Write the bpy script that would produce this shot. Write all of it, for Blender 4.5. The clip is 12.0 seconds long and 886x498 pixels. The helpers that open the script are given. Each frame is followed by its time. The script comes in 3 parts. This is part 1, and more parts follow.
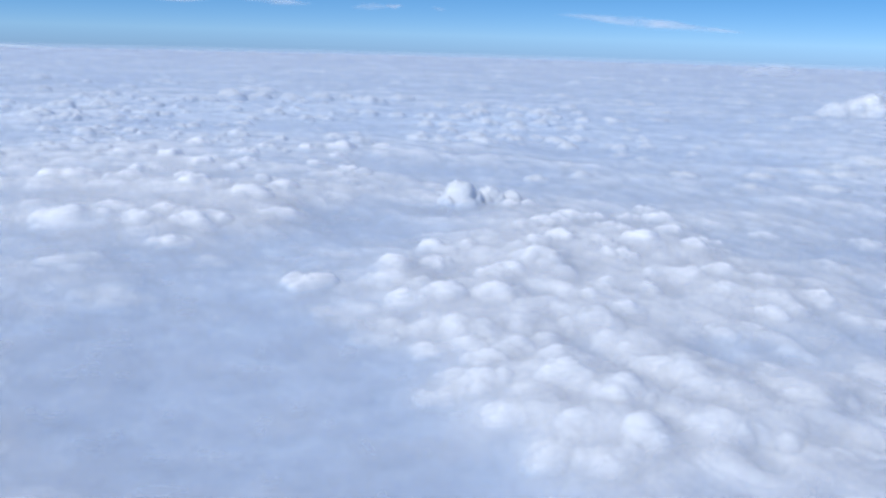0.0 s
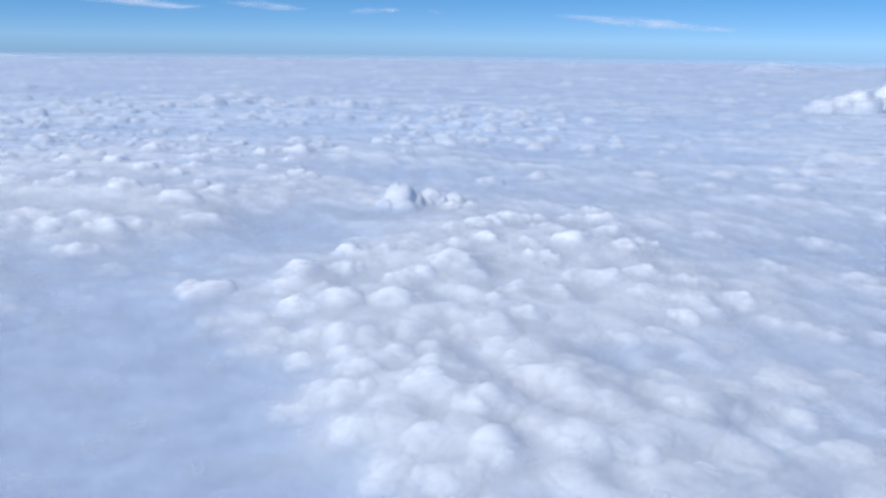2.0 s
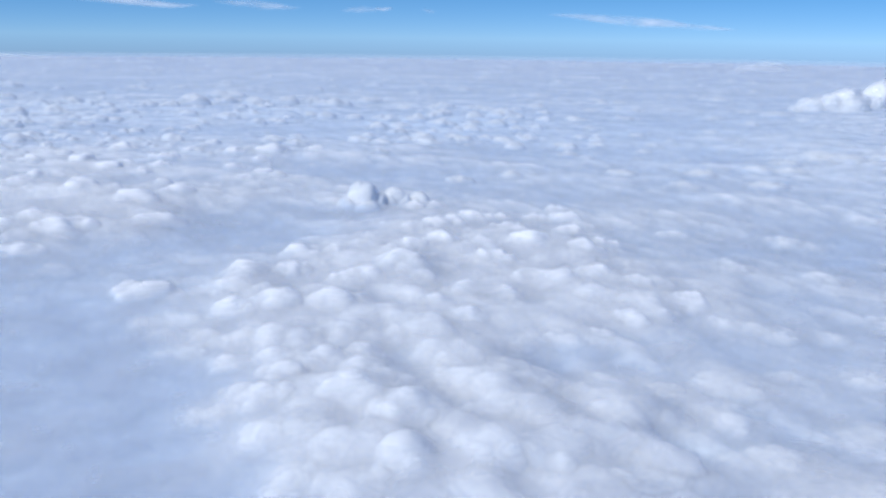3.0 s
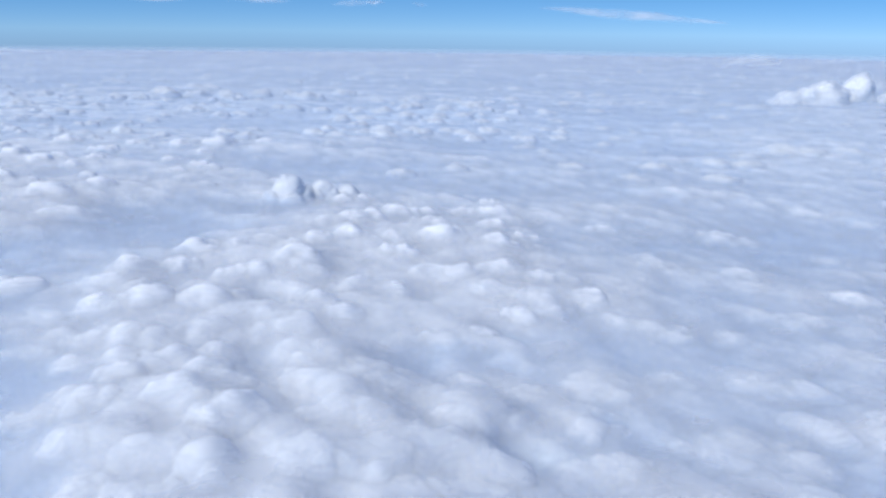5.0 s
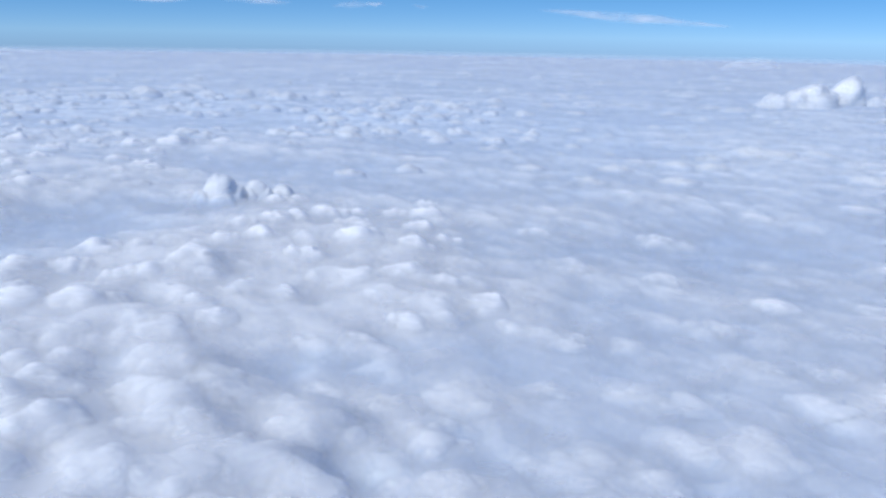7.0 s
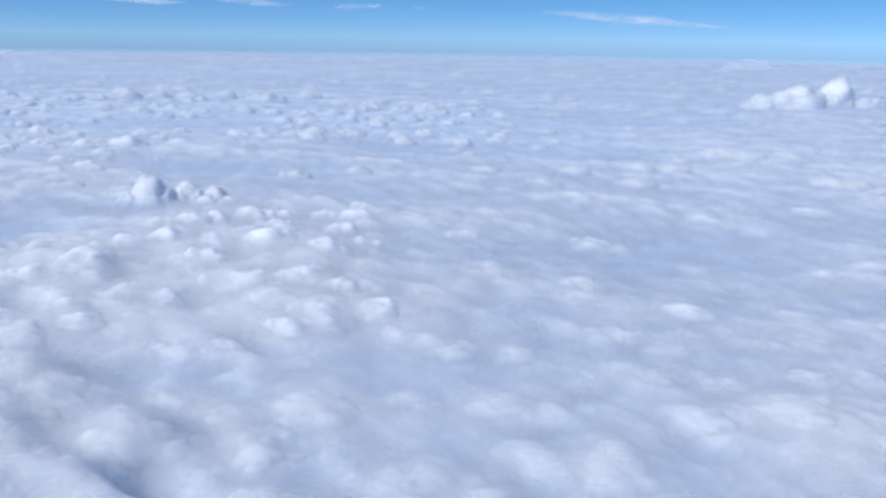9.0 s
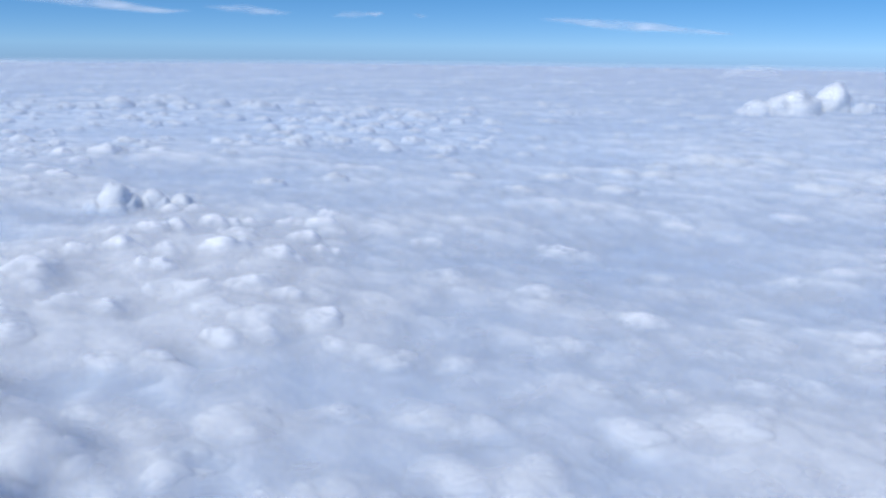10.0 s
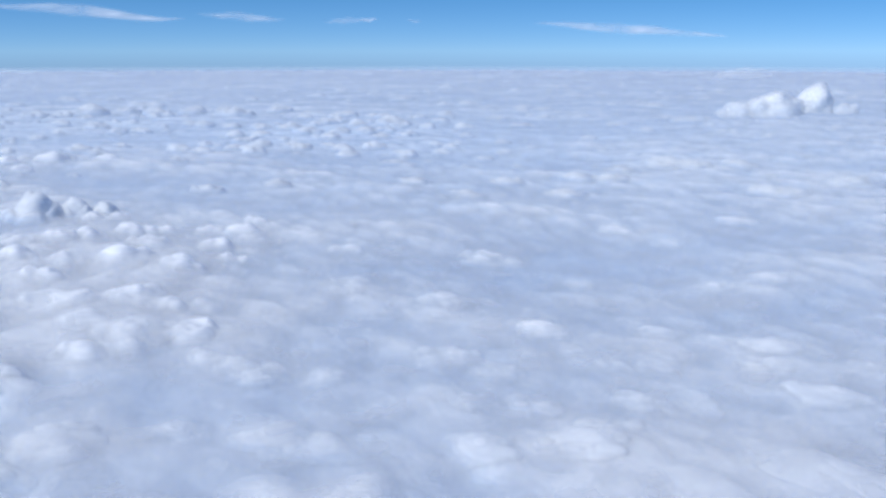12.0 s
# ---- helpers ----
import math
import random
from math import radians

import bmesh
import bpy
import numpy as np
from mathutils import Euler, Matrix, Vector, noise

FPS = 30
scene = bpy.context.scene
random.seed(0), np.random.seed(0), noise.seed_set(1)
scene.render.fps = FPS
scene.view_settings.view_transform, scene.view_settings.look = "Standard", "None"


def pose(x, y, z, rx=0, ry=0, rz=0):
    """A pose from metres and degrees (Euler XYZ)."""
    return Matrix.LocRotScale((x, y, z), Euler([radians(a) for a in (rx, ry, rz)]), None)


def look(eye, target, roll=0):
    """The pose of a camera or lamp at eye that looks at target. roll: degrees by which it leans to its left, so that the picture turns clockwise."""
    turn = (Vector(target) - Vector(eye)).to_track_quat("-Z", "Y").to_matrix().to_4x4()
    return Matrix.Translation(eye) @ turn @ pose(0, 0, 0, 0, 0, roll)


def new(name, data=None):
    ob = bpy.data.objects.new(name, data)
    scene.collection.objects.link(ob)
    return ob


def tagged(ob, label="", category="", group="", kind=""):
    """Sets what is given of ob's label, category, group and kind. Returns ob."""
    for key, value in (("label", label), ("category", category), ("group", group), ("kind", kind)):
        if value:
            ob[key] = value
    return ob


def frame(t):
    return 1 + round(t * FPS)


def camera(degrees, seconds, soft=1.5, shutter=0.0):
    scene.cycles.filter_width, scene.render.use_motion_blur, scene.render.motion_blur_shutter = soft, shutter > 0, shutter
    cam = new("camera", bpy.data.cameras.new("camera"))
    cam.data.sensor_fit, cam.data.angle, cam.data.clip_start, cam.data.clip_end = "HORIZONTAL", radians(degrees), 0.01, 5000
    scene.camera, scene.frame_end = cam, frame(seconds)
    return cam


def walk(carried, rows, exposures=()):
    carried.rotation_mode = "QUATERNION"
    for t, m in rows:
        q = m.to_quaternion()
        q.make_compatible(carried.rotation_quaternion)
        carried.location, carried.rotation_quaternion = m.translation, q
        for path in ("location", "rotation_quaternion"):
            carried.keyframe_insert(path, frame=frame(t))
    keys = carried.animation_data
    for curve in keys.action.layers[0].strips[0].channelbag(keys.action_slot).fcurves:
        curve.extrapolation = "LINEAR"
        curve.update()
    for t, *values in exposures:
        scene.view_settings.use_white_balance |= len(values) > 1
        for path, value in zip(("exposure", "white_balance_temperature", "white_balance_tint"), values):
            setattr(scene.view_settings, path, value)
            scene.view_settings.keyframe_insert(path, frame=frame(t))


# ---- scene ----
cam = camera(50.0, 12.0, soft=3.0)
METRES, EYE, TILT, LEAN, TURN = 270.0, 100.0, -12.7, -1.6, 0.0
ROWS = [
    (0.0, 0.0, 0.0, 0.0, 0.0, 0.0, -0.0),
    (0.5, 0.0396, 0.0125, -0.0003, 0.12, -0.43, 0.2),
    (1.0, 0.0796, 0.0262, -0.0005, 0.2, -0.37, 0.39),
    (1.5, 0.1185, 0.041, -0.0004, 0.44, -0.04, 0.6),
    (2.0, 0.1578, 0.0549, -0.0003, 0.65, 0.23, 0.74),
    (2.5, 0.1974, 0.0686, -0.0007, 0.66, 0.15, 0.81),
    (3.0, 0.2372, 0.0826, -0.0006, 0.6, 0.19, 0.8),
    (5.0, 0.3957, 0.1398, -0.0026, 0.73, -0.13, 0.79),
    (5.5, 0.4349, 0.1537, -0.0032, 0.85, 0.02, 0.74),
    (6.0, 0.4745, 0.1673, -0.0037, 1.0, -0.01, 0.62),
    (6.5, 0.5139, 0.1808, -0.004, 1.12, -0.01, 0.5),
    (7.0, 0.5527, 0.1953, -0.0046, 1.33, 0.05, 0.38),
    (9.0, 0.7088, 0.2481, -0.0046, 1.94, 0.2, 0.34),
    (9.5, 0.7479, 0.2626, -0.0044, 2.17, 0.47, 0.38),
    (10.0, 0.7867, 0.2773, -0.0047, 2.4, 0.66, 0.49),
    (10.5, 0.8261, 0.2911, -0.0048, 2.51, 0.65, 0.67),
    (11.0, 0.8651, 0.3052, -0.0044, 2.59, 0.83, 0.86),
    (11.5, 0.9039, 0.318, -0.0043, 2.74, 1.04, 0.97),
    (12.0, 0.9432, 0.3318, -0.0045, 2.83, 0.99, 1.02),
]
walk(cam, [(t, pose(0, 0, EYE, TILT, LEAN, TURN) @ pose(METRES * x, METRES * y, METRES * z, 90 + pitch, roll, yaw)) for t, x, y, z, yaw, pitch, roll in ROWS],
     exposures=[(0.0, 0.61, 5780, 7), (12.0, 0.61, 5780, 7)])

scene.cycles.transparent_max_bounces = 64
scene.cycles.max_bounces, scene.cycles.diffuse_bounces = 8, 5

# ---- light: high sun from the left and behind, deep blue air ----
SUN_EL, SUN_AZ = 48.0, 238.0     # degrees; azimuth clockwise from straight ahead (+y)
world = bpy.data.worlds.new("sky")
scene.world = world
world.use_nodes = True
wn, wl = world.node_tree.nodes, world.node_tree.links
wn.clear()
sky = wn.new("ShaderNodeTexSky")
sky.sky_type = "NISHITA"
sky.sun_disc = False
sky.sun_elevation, sky.sun_rotation = radians(SUN_EL), radians(SUN_AZ)
sky.altitude, sky.air_density, sky.dust_density, sky.ozone_density = 9000.0, 1.0, 0.0, 3.0
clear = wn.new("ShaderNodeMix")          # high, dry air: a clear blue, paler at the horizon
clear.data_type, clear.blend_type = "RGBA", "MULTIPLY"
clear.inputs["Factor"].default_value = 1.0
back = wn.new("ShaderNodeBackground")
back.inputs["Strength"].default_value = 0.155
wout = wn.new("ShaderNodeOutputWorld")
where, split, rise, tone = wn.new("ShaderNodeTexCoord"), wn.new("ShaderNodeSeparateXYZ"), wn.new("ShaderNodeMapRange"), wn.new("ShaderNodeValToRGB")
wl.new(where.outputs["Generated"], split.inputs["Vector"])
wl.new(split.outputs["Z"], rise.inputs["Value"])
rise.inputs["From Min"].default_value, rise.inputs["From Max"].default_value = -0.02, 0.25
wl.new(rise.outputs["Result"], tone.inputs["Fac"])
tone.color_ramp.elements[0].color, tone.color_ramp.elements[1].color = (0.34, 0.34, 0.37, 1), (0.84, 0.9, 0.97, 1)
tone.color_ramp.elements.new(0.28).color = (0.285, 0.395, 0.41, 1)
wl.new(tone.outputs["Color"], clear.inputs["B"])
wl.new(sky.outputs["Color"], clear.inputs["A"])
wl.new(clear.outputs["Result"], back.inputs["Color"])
wl.new(back.outputs["Background"], wout.inputs["Surface"])

sun = new("sun", bpy.data.lights.new("sun", "SUN"))
sun.data.energy, sun.data.angle, sun.data.color = 1.8, radians(0.6), (1.0, 0.94, 0.83)
a, e = radians(SUN_AZ), radians(SUN_EL)
sun.matrix_world = look((0, 0, 900), (-math.sin(a) * math.cos(e), -math.cos(a) * math.cos(e), 900 - math.sin(e)))


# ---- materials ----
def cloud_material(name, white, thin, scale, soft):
    """Cloud top: white where it is thick, cooler and less reflective where it is thin and, as painted shade, in creases
    and pits; light sinks in and spreads.
    """
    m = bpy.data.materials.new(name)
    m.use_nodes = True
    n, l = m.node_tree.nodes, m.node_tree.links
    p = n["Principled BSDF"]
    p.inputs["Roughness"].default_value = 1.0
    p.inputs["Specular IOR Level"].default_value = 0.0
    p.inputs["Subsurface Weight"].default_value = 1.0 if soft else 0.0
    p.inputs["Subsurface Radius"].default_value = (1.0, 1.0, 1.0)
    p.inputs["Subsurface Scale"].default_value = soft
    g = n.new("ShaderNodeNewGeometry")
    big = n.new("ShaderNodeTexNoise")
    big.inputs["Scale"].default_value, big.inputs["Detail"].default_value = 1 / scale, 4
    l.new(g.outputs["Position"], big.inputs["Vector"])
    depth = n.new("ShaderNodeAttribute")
    depth.attribute_name = "thick_tone"
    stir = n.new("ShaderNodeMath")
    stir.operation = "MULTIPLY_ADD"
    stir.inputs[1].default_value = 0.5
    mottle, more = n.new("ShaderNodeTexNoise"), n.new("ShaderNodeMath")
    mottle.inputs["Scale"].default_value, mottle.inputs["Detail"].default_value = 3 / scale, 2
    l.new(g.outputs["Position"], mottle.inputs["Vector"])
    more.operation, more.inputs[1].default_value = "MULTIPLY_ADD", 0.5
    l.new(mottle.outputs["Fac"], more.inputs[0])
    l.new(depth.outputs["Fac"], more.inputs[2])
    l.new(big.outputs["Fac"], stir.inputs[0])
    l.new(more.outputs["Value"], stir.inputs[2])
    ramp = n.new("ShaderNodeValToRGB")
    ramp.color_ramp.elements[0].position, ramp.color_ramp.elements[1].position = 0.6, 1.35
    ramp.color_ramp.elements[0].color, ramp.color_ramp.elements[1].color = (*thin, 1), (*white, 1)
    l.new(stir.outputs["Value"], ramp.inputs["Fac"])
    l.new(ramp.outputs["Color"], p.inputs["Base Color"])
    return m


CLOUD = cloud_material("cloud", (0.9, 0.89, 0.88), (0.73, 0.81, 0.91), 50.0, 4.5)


def veil_material(name, white, thin, least, most, scale):
    """Thin mist: mostly clear, with soft denser patches."""
    m = bpy.data.materials.new(name)
    m.use_nodes = True
    n, l = m.node_tree.nodes, m.node_tree.links
    n.remove(n["Principled BSDF"])
    clear, lit, lets, body, mix = (n.new("ShaderNodeBsdfTransparent"), n.new("ShaderNodeBsdfDiffuse"), n.new("ShaderNodeBsdfTranslucent"),
                                   n.new("ShaderNodeMixShader"), n.new("ShaderNodeMixShader"))
    depth, ramp = n.new("ShaderNodeAttribute"), n.new("ShaderNodeValToRGB")
    depth.attribute_name = "thick_tone"
    ramp.color_ramp.elements[0].position, ramp.color_ramp.elements[1].position = 0.45, 1.25
    ramp.color_ramp.elements[0].color, ramp.color_ramp.elements[1].color = (*thin, 1), (*white, 1)
    place, mottle, more = n.new("ShaderNodeNewGeometry"), n.new("ShaderNodeTexNoise"), n.new("ShaderNodeMath")
    mottle.inputs["Scale"].default_value, mottle.inputs["Detail"].default_value = 1 / 24, 2
    l.new(place.outputs["Position"], mottle.inputs["Vector"])
    more.operation, more.inputs[1].default_value = "MULTIPLY_ADD", 0.8
    l.new(mottle.outputs["Fac"], more.inputs[0])
    l.new(depth.outputs["Fac"], more.inputs[2])
    l.new(more.outputs["Value"], ramp.inputs["Fac"])
    for b in (lit, lets):
        l.new(ramp.outputs["Color"], b.inputs["Color"])
    body.inputs["Fac"].default_value = 0.1
    l.new(lit.outputs[0], body.inputs[1])
    l.new(lets.outputs[0], body.inputs[2])
    g, noise_a, span = n.new("ShaderNodeNewGeometry"), n.new("ShaderNodeTexNoise"), n.new("ShaderNodeMapRange")
    noise_a.inputs["Scale"].default_value, noise_a.inputs["Detail"].default_value = 1 / scale, 2
    l.new(g.outputs["Position"], noise_a.inputs["Vector"])
    l.new(noise_a.outputs["Fac"], span.inputs["Value"])
    span.inputs["From Min"].default_value, span.inputs["From Max"].default_value = 0.3, 0.7
    span.inputs["To Min"].default_value, span.inputs["To Max"].default_value = least, most
    cover, dense = n.new("ShaderNodeAttribute"), n.new("ShaderNodeMath")
    cover.attribute_name, dense.operation = "cover", "MULTIPLY"
    l.new(span.outputs["Result"], dense.inputs[0])
    l.new(cover.outputs["Fac"], dense.inputs[1])
    l.new(dense.outputs["Value"], mix.inputs["Fac"])
    l.new(clear.outputs[0], mix.inputs[1])
    l.new(body.outputs[0], mix.inputs[2])
    l.new(mix.outputs[0], n["Material Output"].inputs["Surface"])
    return m


SKIN = veil_material("skin", (0.97, 0.97, 0.97), (0.7, 0.775, 0.89), 0.2, 0.5, 9.0)
FOG = veil_material("fog", (0.9, 0.91, 0.945), (0.81, 0.865, 0.945), 0.08, 0.26, 30.0)
MIST = veil_material("mist", (0.92, 0.925, 0.945), (0.81, 0.865, 0.945), 0.12, 0.29, 12.0)


# ---- fields for the shape of the cloud ----
def hashed(ix, iy, k):
    """A repeatable random number 0..1 for each cell."""
    h = (ix.astype(np.int64) * 374761393 + iy.astype(np.int64) * 668265263 + k * 1274126177) & 0xFFFFFFFF
    h = ((h ^ (h >> 13)) * 1274126177) & 0xFFFFFFFF
    h = ((h ^ (h >> 16)) * 2246822519) & 0xFFFFFFFF
    return ((h ^ (h >> 15)) & 0xFFFFFF) / float(0x1000000)


def swell(x, y, size, k, octaves=4, gain=0.5):
    """Soft noise, about -1..1, with features of that size."""
    total, amp, norm = 0.0, 1.0, 0.0
    for o in range(octaves):
        u, v = x / size + 17.3 * o, y / size - 9.1 * o
        iu, iv = np.floor(u), np.floor(v)
        fu, fv = u - iu, v - iv
        su, sv = fu * fu * fu * (fu * (fu * 6 - 15) + 10), fv * fv * fv * (fv * (fv * 6 - 15) + 10)
        n00, n10 = hashed(iu, iv, k + o), hashed(iu + 1, iv, k + o)
        n01, n11 = hashed(iu, iv + 1, k + o), hashed(iu + 1, iv + 1, k + o)
        total = total + amp * ((n00 * (1 - su) + n10 * su) * (1 - sv) + (n01 * (1 - su) + n11 * su) * sv - 0.5) * 2
        norm, amp, size = norm + amp, amp * gain, size / 2
    return total / norm


def puffs(x, y, size, k, low=0.55, high=0.95):
    """Round heads grown together, about 0..1 high, one to a cell of that size."""
    total = np.zeros_like(x)
    cu, cv = np.floor(x / size), np.floor(y / size)
    for i in (-1, 0, 1):
        for j in (-1, 0, 1):
            a, b = cu + i, cv + j
            px, py = (a + hashed(a, b, k)) * size, (b + hashed(a, b, k + 1)) * size
            r = size * (low + (high - low) * hashed(a, b, k + 2) ** 2)
            d2 = ((x - px) ** 2 + (y - py) ** 2) / (r * r)
            head = np.clip(1 - d2, 0, 1) ** 0.55 * r / (size * high)
            total += head ** 5
    return total ** 0.2


def patch(x, y, rows, soft=True):
    """Sum of soft round patches: x, y, half-width, half-depth, strength."""
    total = np.zeros_like(x)
    if soft:
        x, y = x + 14 * swell(x, y, 45, 21, 3), y + 14 * swell(x, y, 45, 22, 3)
    for px, py, rx, ry, k in rows:
        total += k * np.exp(-(((x - px) / rx) ** 2 + ((y - py) / ry) ** 2))
    return total


# where the deck is thin and low, and where it is heaped up
THIN = [(2, 558, 20, 15, 0.6), (-40, 490, 36, 30, 0.8), (-10, 497, 22, 22, 0.6), (-25, 450, 26, 20, 0.5), (-55, 525, 30, 25, 0.5), (-75, 415, 30, 25, 0.5),
        (-110, 385, 40, 18, 0.4), (-85, 295, 50, 35, 0.9), (-50, 230, 42, 32, 0.9), (-30, 300, 18, 25, 0.5), (-10, 240, 14, 22, 0.5),
        (5, 203, 20, 14, 0.6), (-85, 338, 30, 15, 0.4)]
CALM = [(235, 511, 60, 30, 0.3), (290, 525, 60, 30, 0.3), (320, 573, 70, 30, 0.3), (430, 606, 80, 40, 0.3), (370, 463, 60, 30, 0.25),
        (-238, 1078, 100, 50, 0.5), (-94, 1085, 80, 40, 0.5), (127, 939, 70, 40, 0.5), (346, 1228, 90, 60, 0.45), (311, 929, 60, 40, 0.4),
        (-597, 1804, 200, 80, 0.5), (1, 744, 90, 50, 0.5), (120, 660, 120, 45, 0.35)]
HEAPED = [(53, 438, 45, 60, 0.5), (9, 350, 35, 30, 0.5), (105, 465, 40, 50, 0.5), (135, 397, 40, 35, 0.4), (33, 261, 26, 35, 0.5),
          (57, 257, 35, 35, 0.4), (87, 261, 30, 35, 0.4), (70, 350, 50, 40, 0.4), (120, 225, 60, 40, 0.3), (230, 290, 90, 50, 0.2),
          (330, 310, 100, 60, 0.2), (-100, 545, 50, 30, 0.4), (-190, 560, 60, 30, 0.4), (-190, 480, 60, 25, 0.35), (-120, 480, 50, 25, 0.3)]
LUMPY = [(-300, 1300, 350, 300, 0.4), (80, 1200, 150, 180, 0.5), (-180, 720, 150, 130, 0.4), (60, 400, 80, 120, 0.2), (500, 900, 250, 150, 0.2)]
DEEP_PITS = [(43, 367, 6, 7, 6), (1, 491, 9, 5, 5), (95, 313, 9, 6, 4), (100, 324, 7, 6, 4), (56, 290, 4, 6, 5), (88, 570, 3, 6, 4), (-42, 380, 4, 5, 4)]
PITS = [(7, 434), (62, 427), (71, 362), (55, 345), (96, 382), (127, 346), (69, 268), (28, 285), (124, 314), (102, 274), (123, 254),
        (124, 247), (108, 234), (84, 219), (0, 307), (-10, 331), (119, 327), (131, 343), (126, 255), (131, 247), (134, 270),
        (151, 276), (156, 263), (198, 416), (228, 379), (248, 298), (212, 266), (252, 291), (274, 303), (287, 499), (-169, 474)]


def thick_tone(x, y, thin):
    # the two y terms put haze into the tone: bluer far off, paler beyond
    t = 0.42 - 0.2 * np.clip((y - 600) / 500, 0, 1) + 0.1 * np.clip((y - 1500) / 900, 0, 1) + 0.3 * swell(x, y, 220, 31, 4) + 0.18 * swell(x * 0.6 + y * 0.3, y, 45, 36, 3) - thin + patch(x, y, HEAPED)
    return 0.85 / (1 + np.exp(-4.5 * (t - 0.5)))


def along(x, y):
    """The wind's frame: ripples run away from the flight, a little to the left."""
    return 0.92 * x + 0.39 * y, 0.5 * (-0.39 * x + 0.92 * y)


def level(x, y):
    """The mean height of the cloud tops: the near deck slopes down to the right."""
    near = np.clip(1 - (y - 550) / 650, 0, 1)
    return np.clip(2 - 0.045 * x, -12, 9) * near - 2 * (1 - near)


def bed(x, y):
    """The calm body of the deck under its heads: its height, how thick it is, and how far it is heaped up."""
    thin = patch(x, y, THIN) + patch(x, y, CALM)
    t = thick_tone(x, y, thin)
    heaped = np.clip(0.9 * (t - 0.35) + patch(x, y, LUMPY) - 0.6 * thin, 0, 1)
    return level(x, y) - 2.5 + 2.5 * swell(x, y, 150, 41, 3) + 8 * (t - 0.5), t, heaped


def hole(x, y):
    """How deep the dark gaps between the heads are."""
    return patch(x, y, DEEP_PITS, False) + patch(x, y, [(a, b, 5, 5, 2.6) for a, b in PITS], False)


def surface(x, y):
    """Height of the cloud deck's top, and its tone: how thick the cloud is, with shade painted in between the bulges.
    """
    wx, wy = x + 3 * swell(x, y, 34, 11, 2), y + 3 * swell(x, y, 34, 12, 2)
    u, v = along(wx, wy)
    z, t, heaped = bed(x, y)
    far = np.clip((y - 500) / 400, 0, 1)
    flat = 1 / (1 + np.clip((y - 1300) / 700, 0, 9) ** 2)
    head, knob, ripple, fold = puffs(wx, wy, 17, 51), puffs(wx, wy, 8, 61), puffs(u, v, 12, 91), puffs(u, v, 6, 95)
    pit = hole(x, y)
    z = z + flat * heaped * ((6.5 + 2.0 * far) * head + (1.6 + far) * knob)
    z = z + flat * (1 - heaped) * (0.15 + 0.85 * t) * (5.0 * ripple + 1.0 * fold)
    z = z + (0.1 + 0.3 * t) * swell(x, y, 16, 81, 2) - 1.3 * pit
    # shade painted into the tone: darker between bulges, whiter on them
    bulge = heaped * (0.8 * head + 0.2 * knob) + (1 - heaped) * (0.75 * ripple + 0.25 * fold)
    # the pit term paints the gaps' shade into the colour as well
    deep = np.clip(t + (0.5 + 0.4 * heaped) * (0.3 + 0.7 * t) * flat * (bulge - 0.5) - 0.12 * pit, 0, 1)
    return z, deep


def relief(x, y):
    return surface(x, y)[0]


# ---- the cloud deck: one sheet to the horizon, finest where the flight passes ----
CENTRE = (90.0, -60.0)
REACH = 4850.0


def rings(first, step, grow, most):
    """Radii from the centre to the horizon, close together where the deck comes into view."""
    out, r = [0.5, 30.0, 70.0, 110.0, 140.0], first
    while r < REACH:
        out.append(r)
        d = r - 90
        r += max(step, min(grow * d * d / 100, most * d))
    return np.array(out + [REACH])


def spokes(step):
    return np.radians(np.concatenate([np.arange(-44, 44, step), np.arange(44, 316, 4.0)]))


DECK_RINGS, DECK_TURNS = rings(170.0, 0.7, 0.002, 0.0065), spokes(0.2)
VEIL_RINGS, VEIL_TURNS = rings(170.0, 1.3, 0.0034, 0.016), spokes(0.34)


def sheet(name, radii, turns, shape, material, cover=None):
    rr, tt = np.meshgrid(radii, turns, indexing="ij")
    x, y = CENTRE[0] + rr * np.sin(tt), CENTRE[1] + rr * np.cos(tt)
    z, deep = shape(x, y)
    nr, nt = rr.shape
    verts = np.stack([x, y, z], -1).reshape(-1, 3)
    i, j = np.meshgrid(np.arange(nr - 1), np.arange(nt), indexing="ij")
    k = (j + 1) % nt
    quads = np.stack([i * nt + j, i * nt + k, (i + 1) * nt + k, (i + 1) * nt + j], -1).reshape(-1, 4)[:, ::-1]
    me = bpy.data.meshes.new(name)
    me.vertices.add(len(verts))
    me.vertices.foreach_set("co", verts.astype(np.float32).ravel())
    me.loops.add(quads.size)
    me.loops.foreach_set("vertex_index", quads.astype(np.int32).ravel())
    me.polygons.add(len(quads))
    me.polygons.foreach_set("loop_start", np.arange(0, quads.size, 4, dtype=np.int32))
    me.polygons.foreach_set("use_smooth", np.ones(len(quads), dtype=bool))
    me.update()
    me.validate()
    depth = me.attributes.new("thick_tone", "FLOAT", "POINT")
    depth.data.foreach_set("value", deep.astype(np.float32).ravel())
    if cover is not None:
        me.attributes.new("cover", "FLOAT", "POINT").data.foreach_set("value", cover.astype(np.float32).ravel())
    me.materials.append(material)
    return new(name, me)


def core(x, y):
    """The dense body of the deck, a little under its misty top."""
    z, deep = surface(x, y)
    return z - 0.5, deep


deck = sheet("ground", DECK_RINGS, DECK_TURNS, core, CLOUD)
tagged(deck, "unbroken white sheet of stratocumulus cloud tops reaching the horizon", "cloud layer", kind="structure")


# ---- heaps: heads of cumulus that stand out of the deck ----
rand = random.Random(5)


HEAPS = []


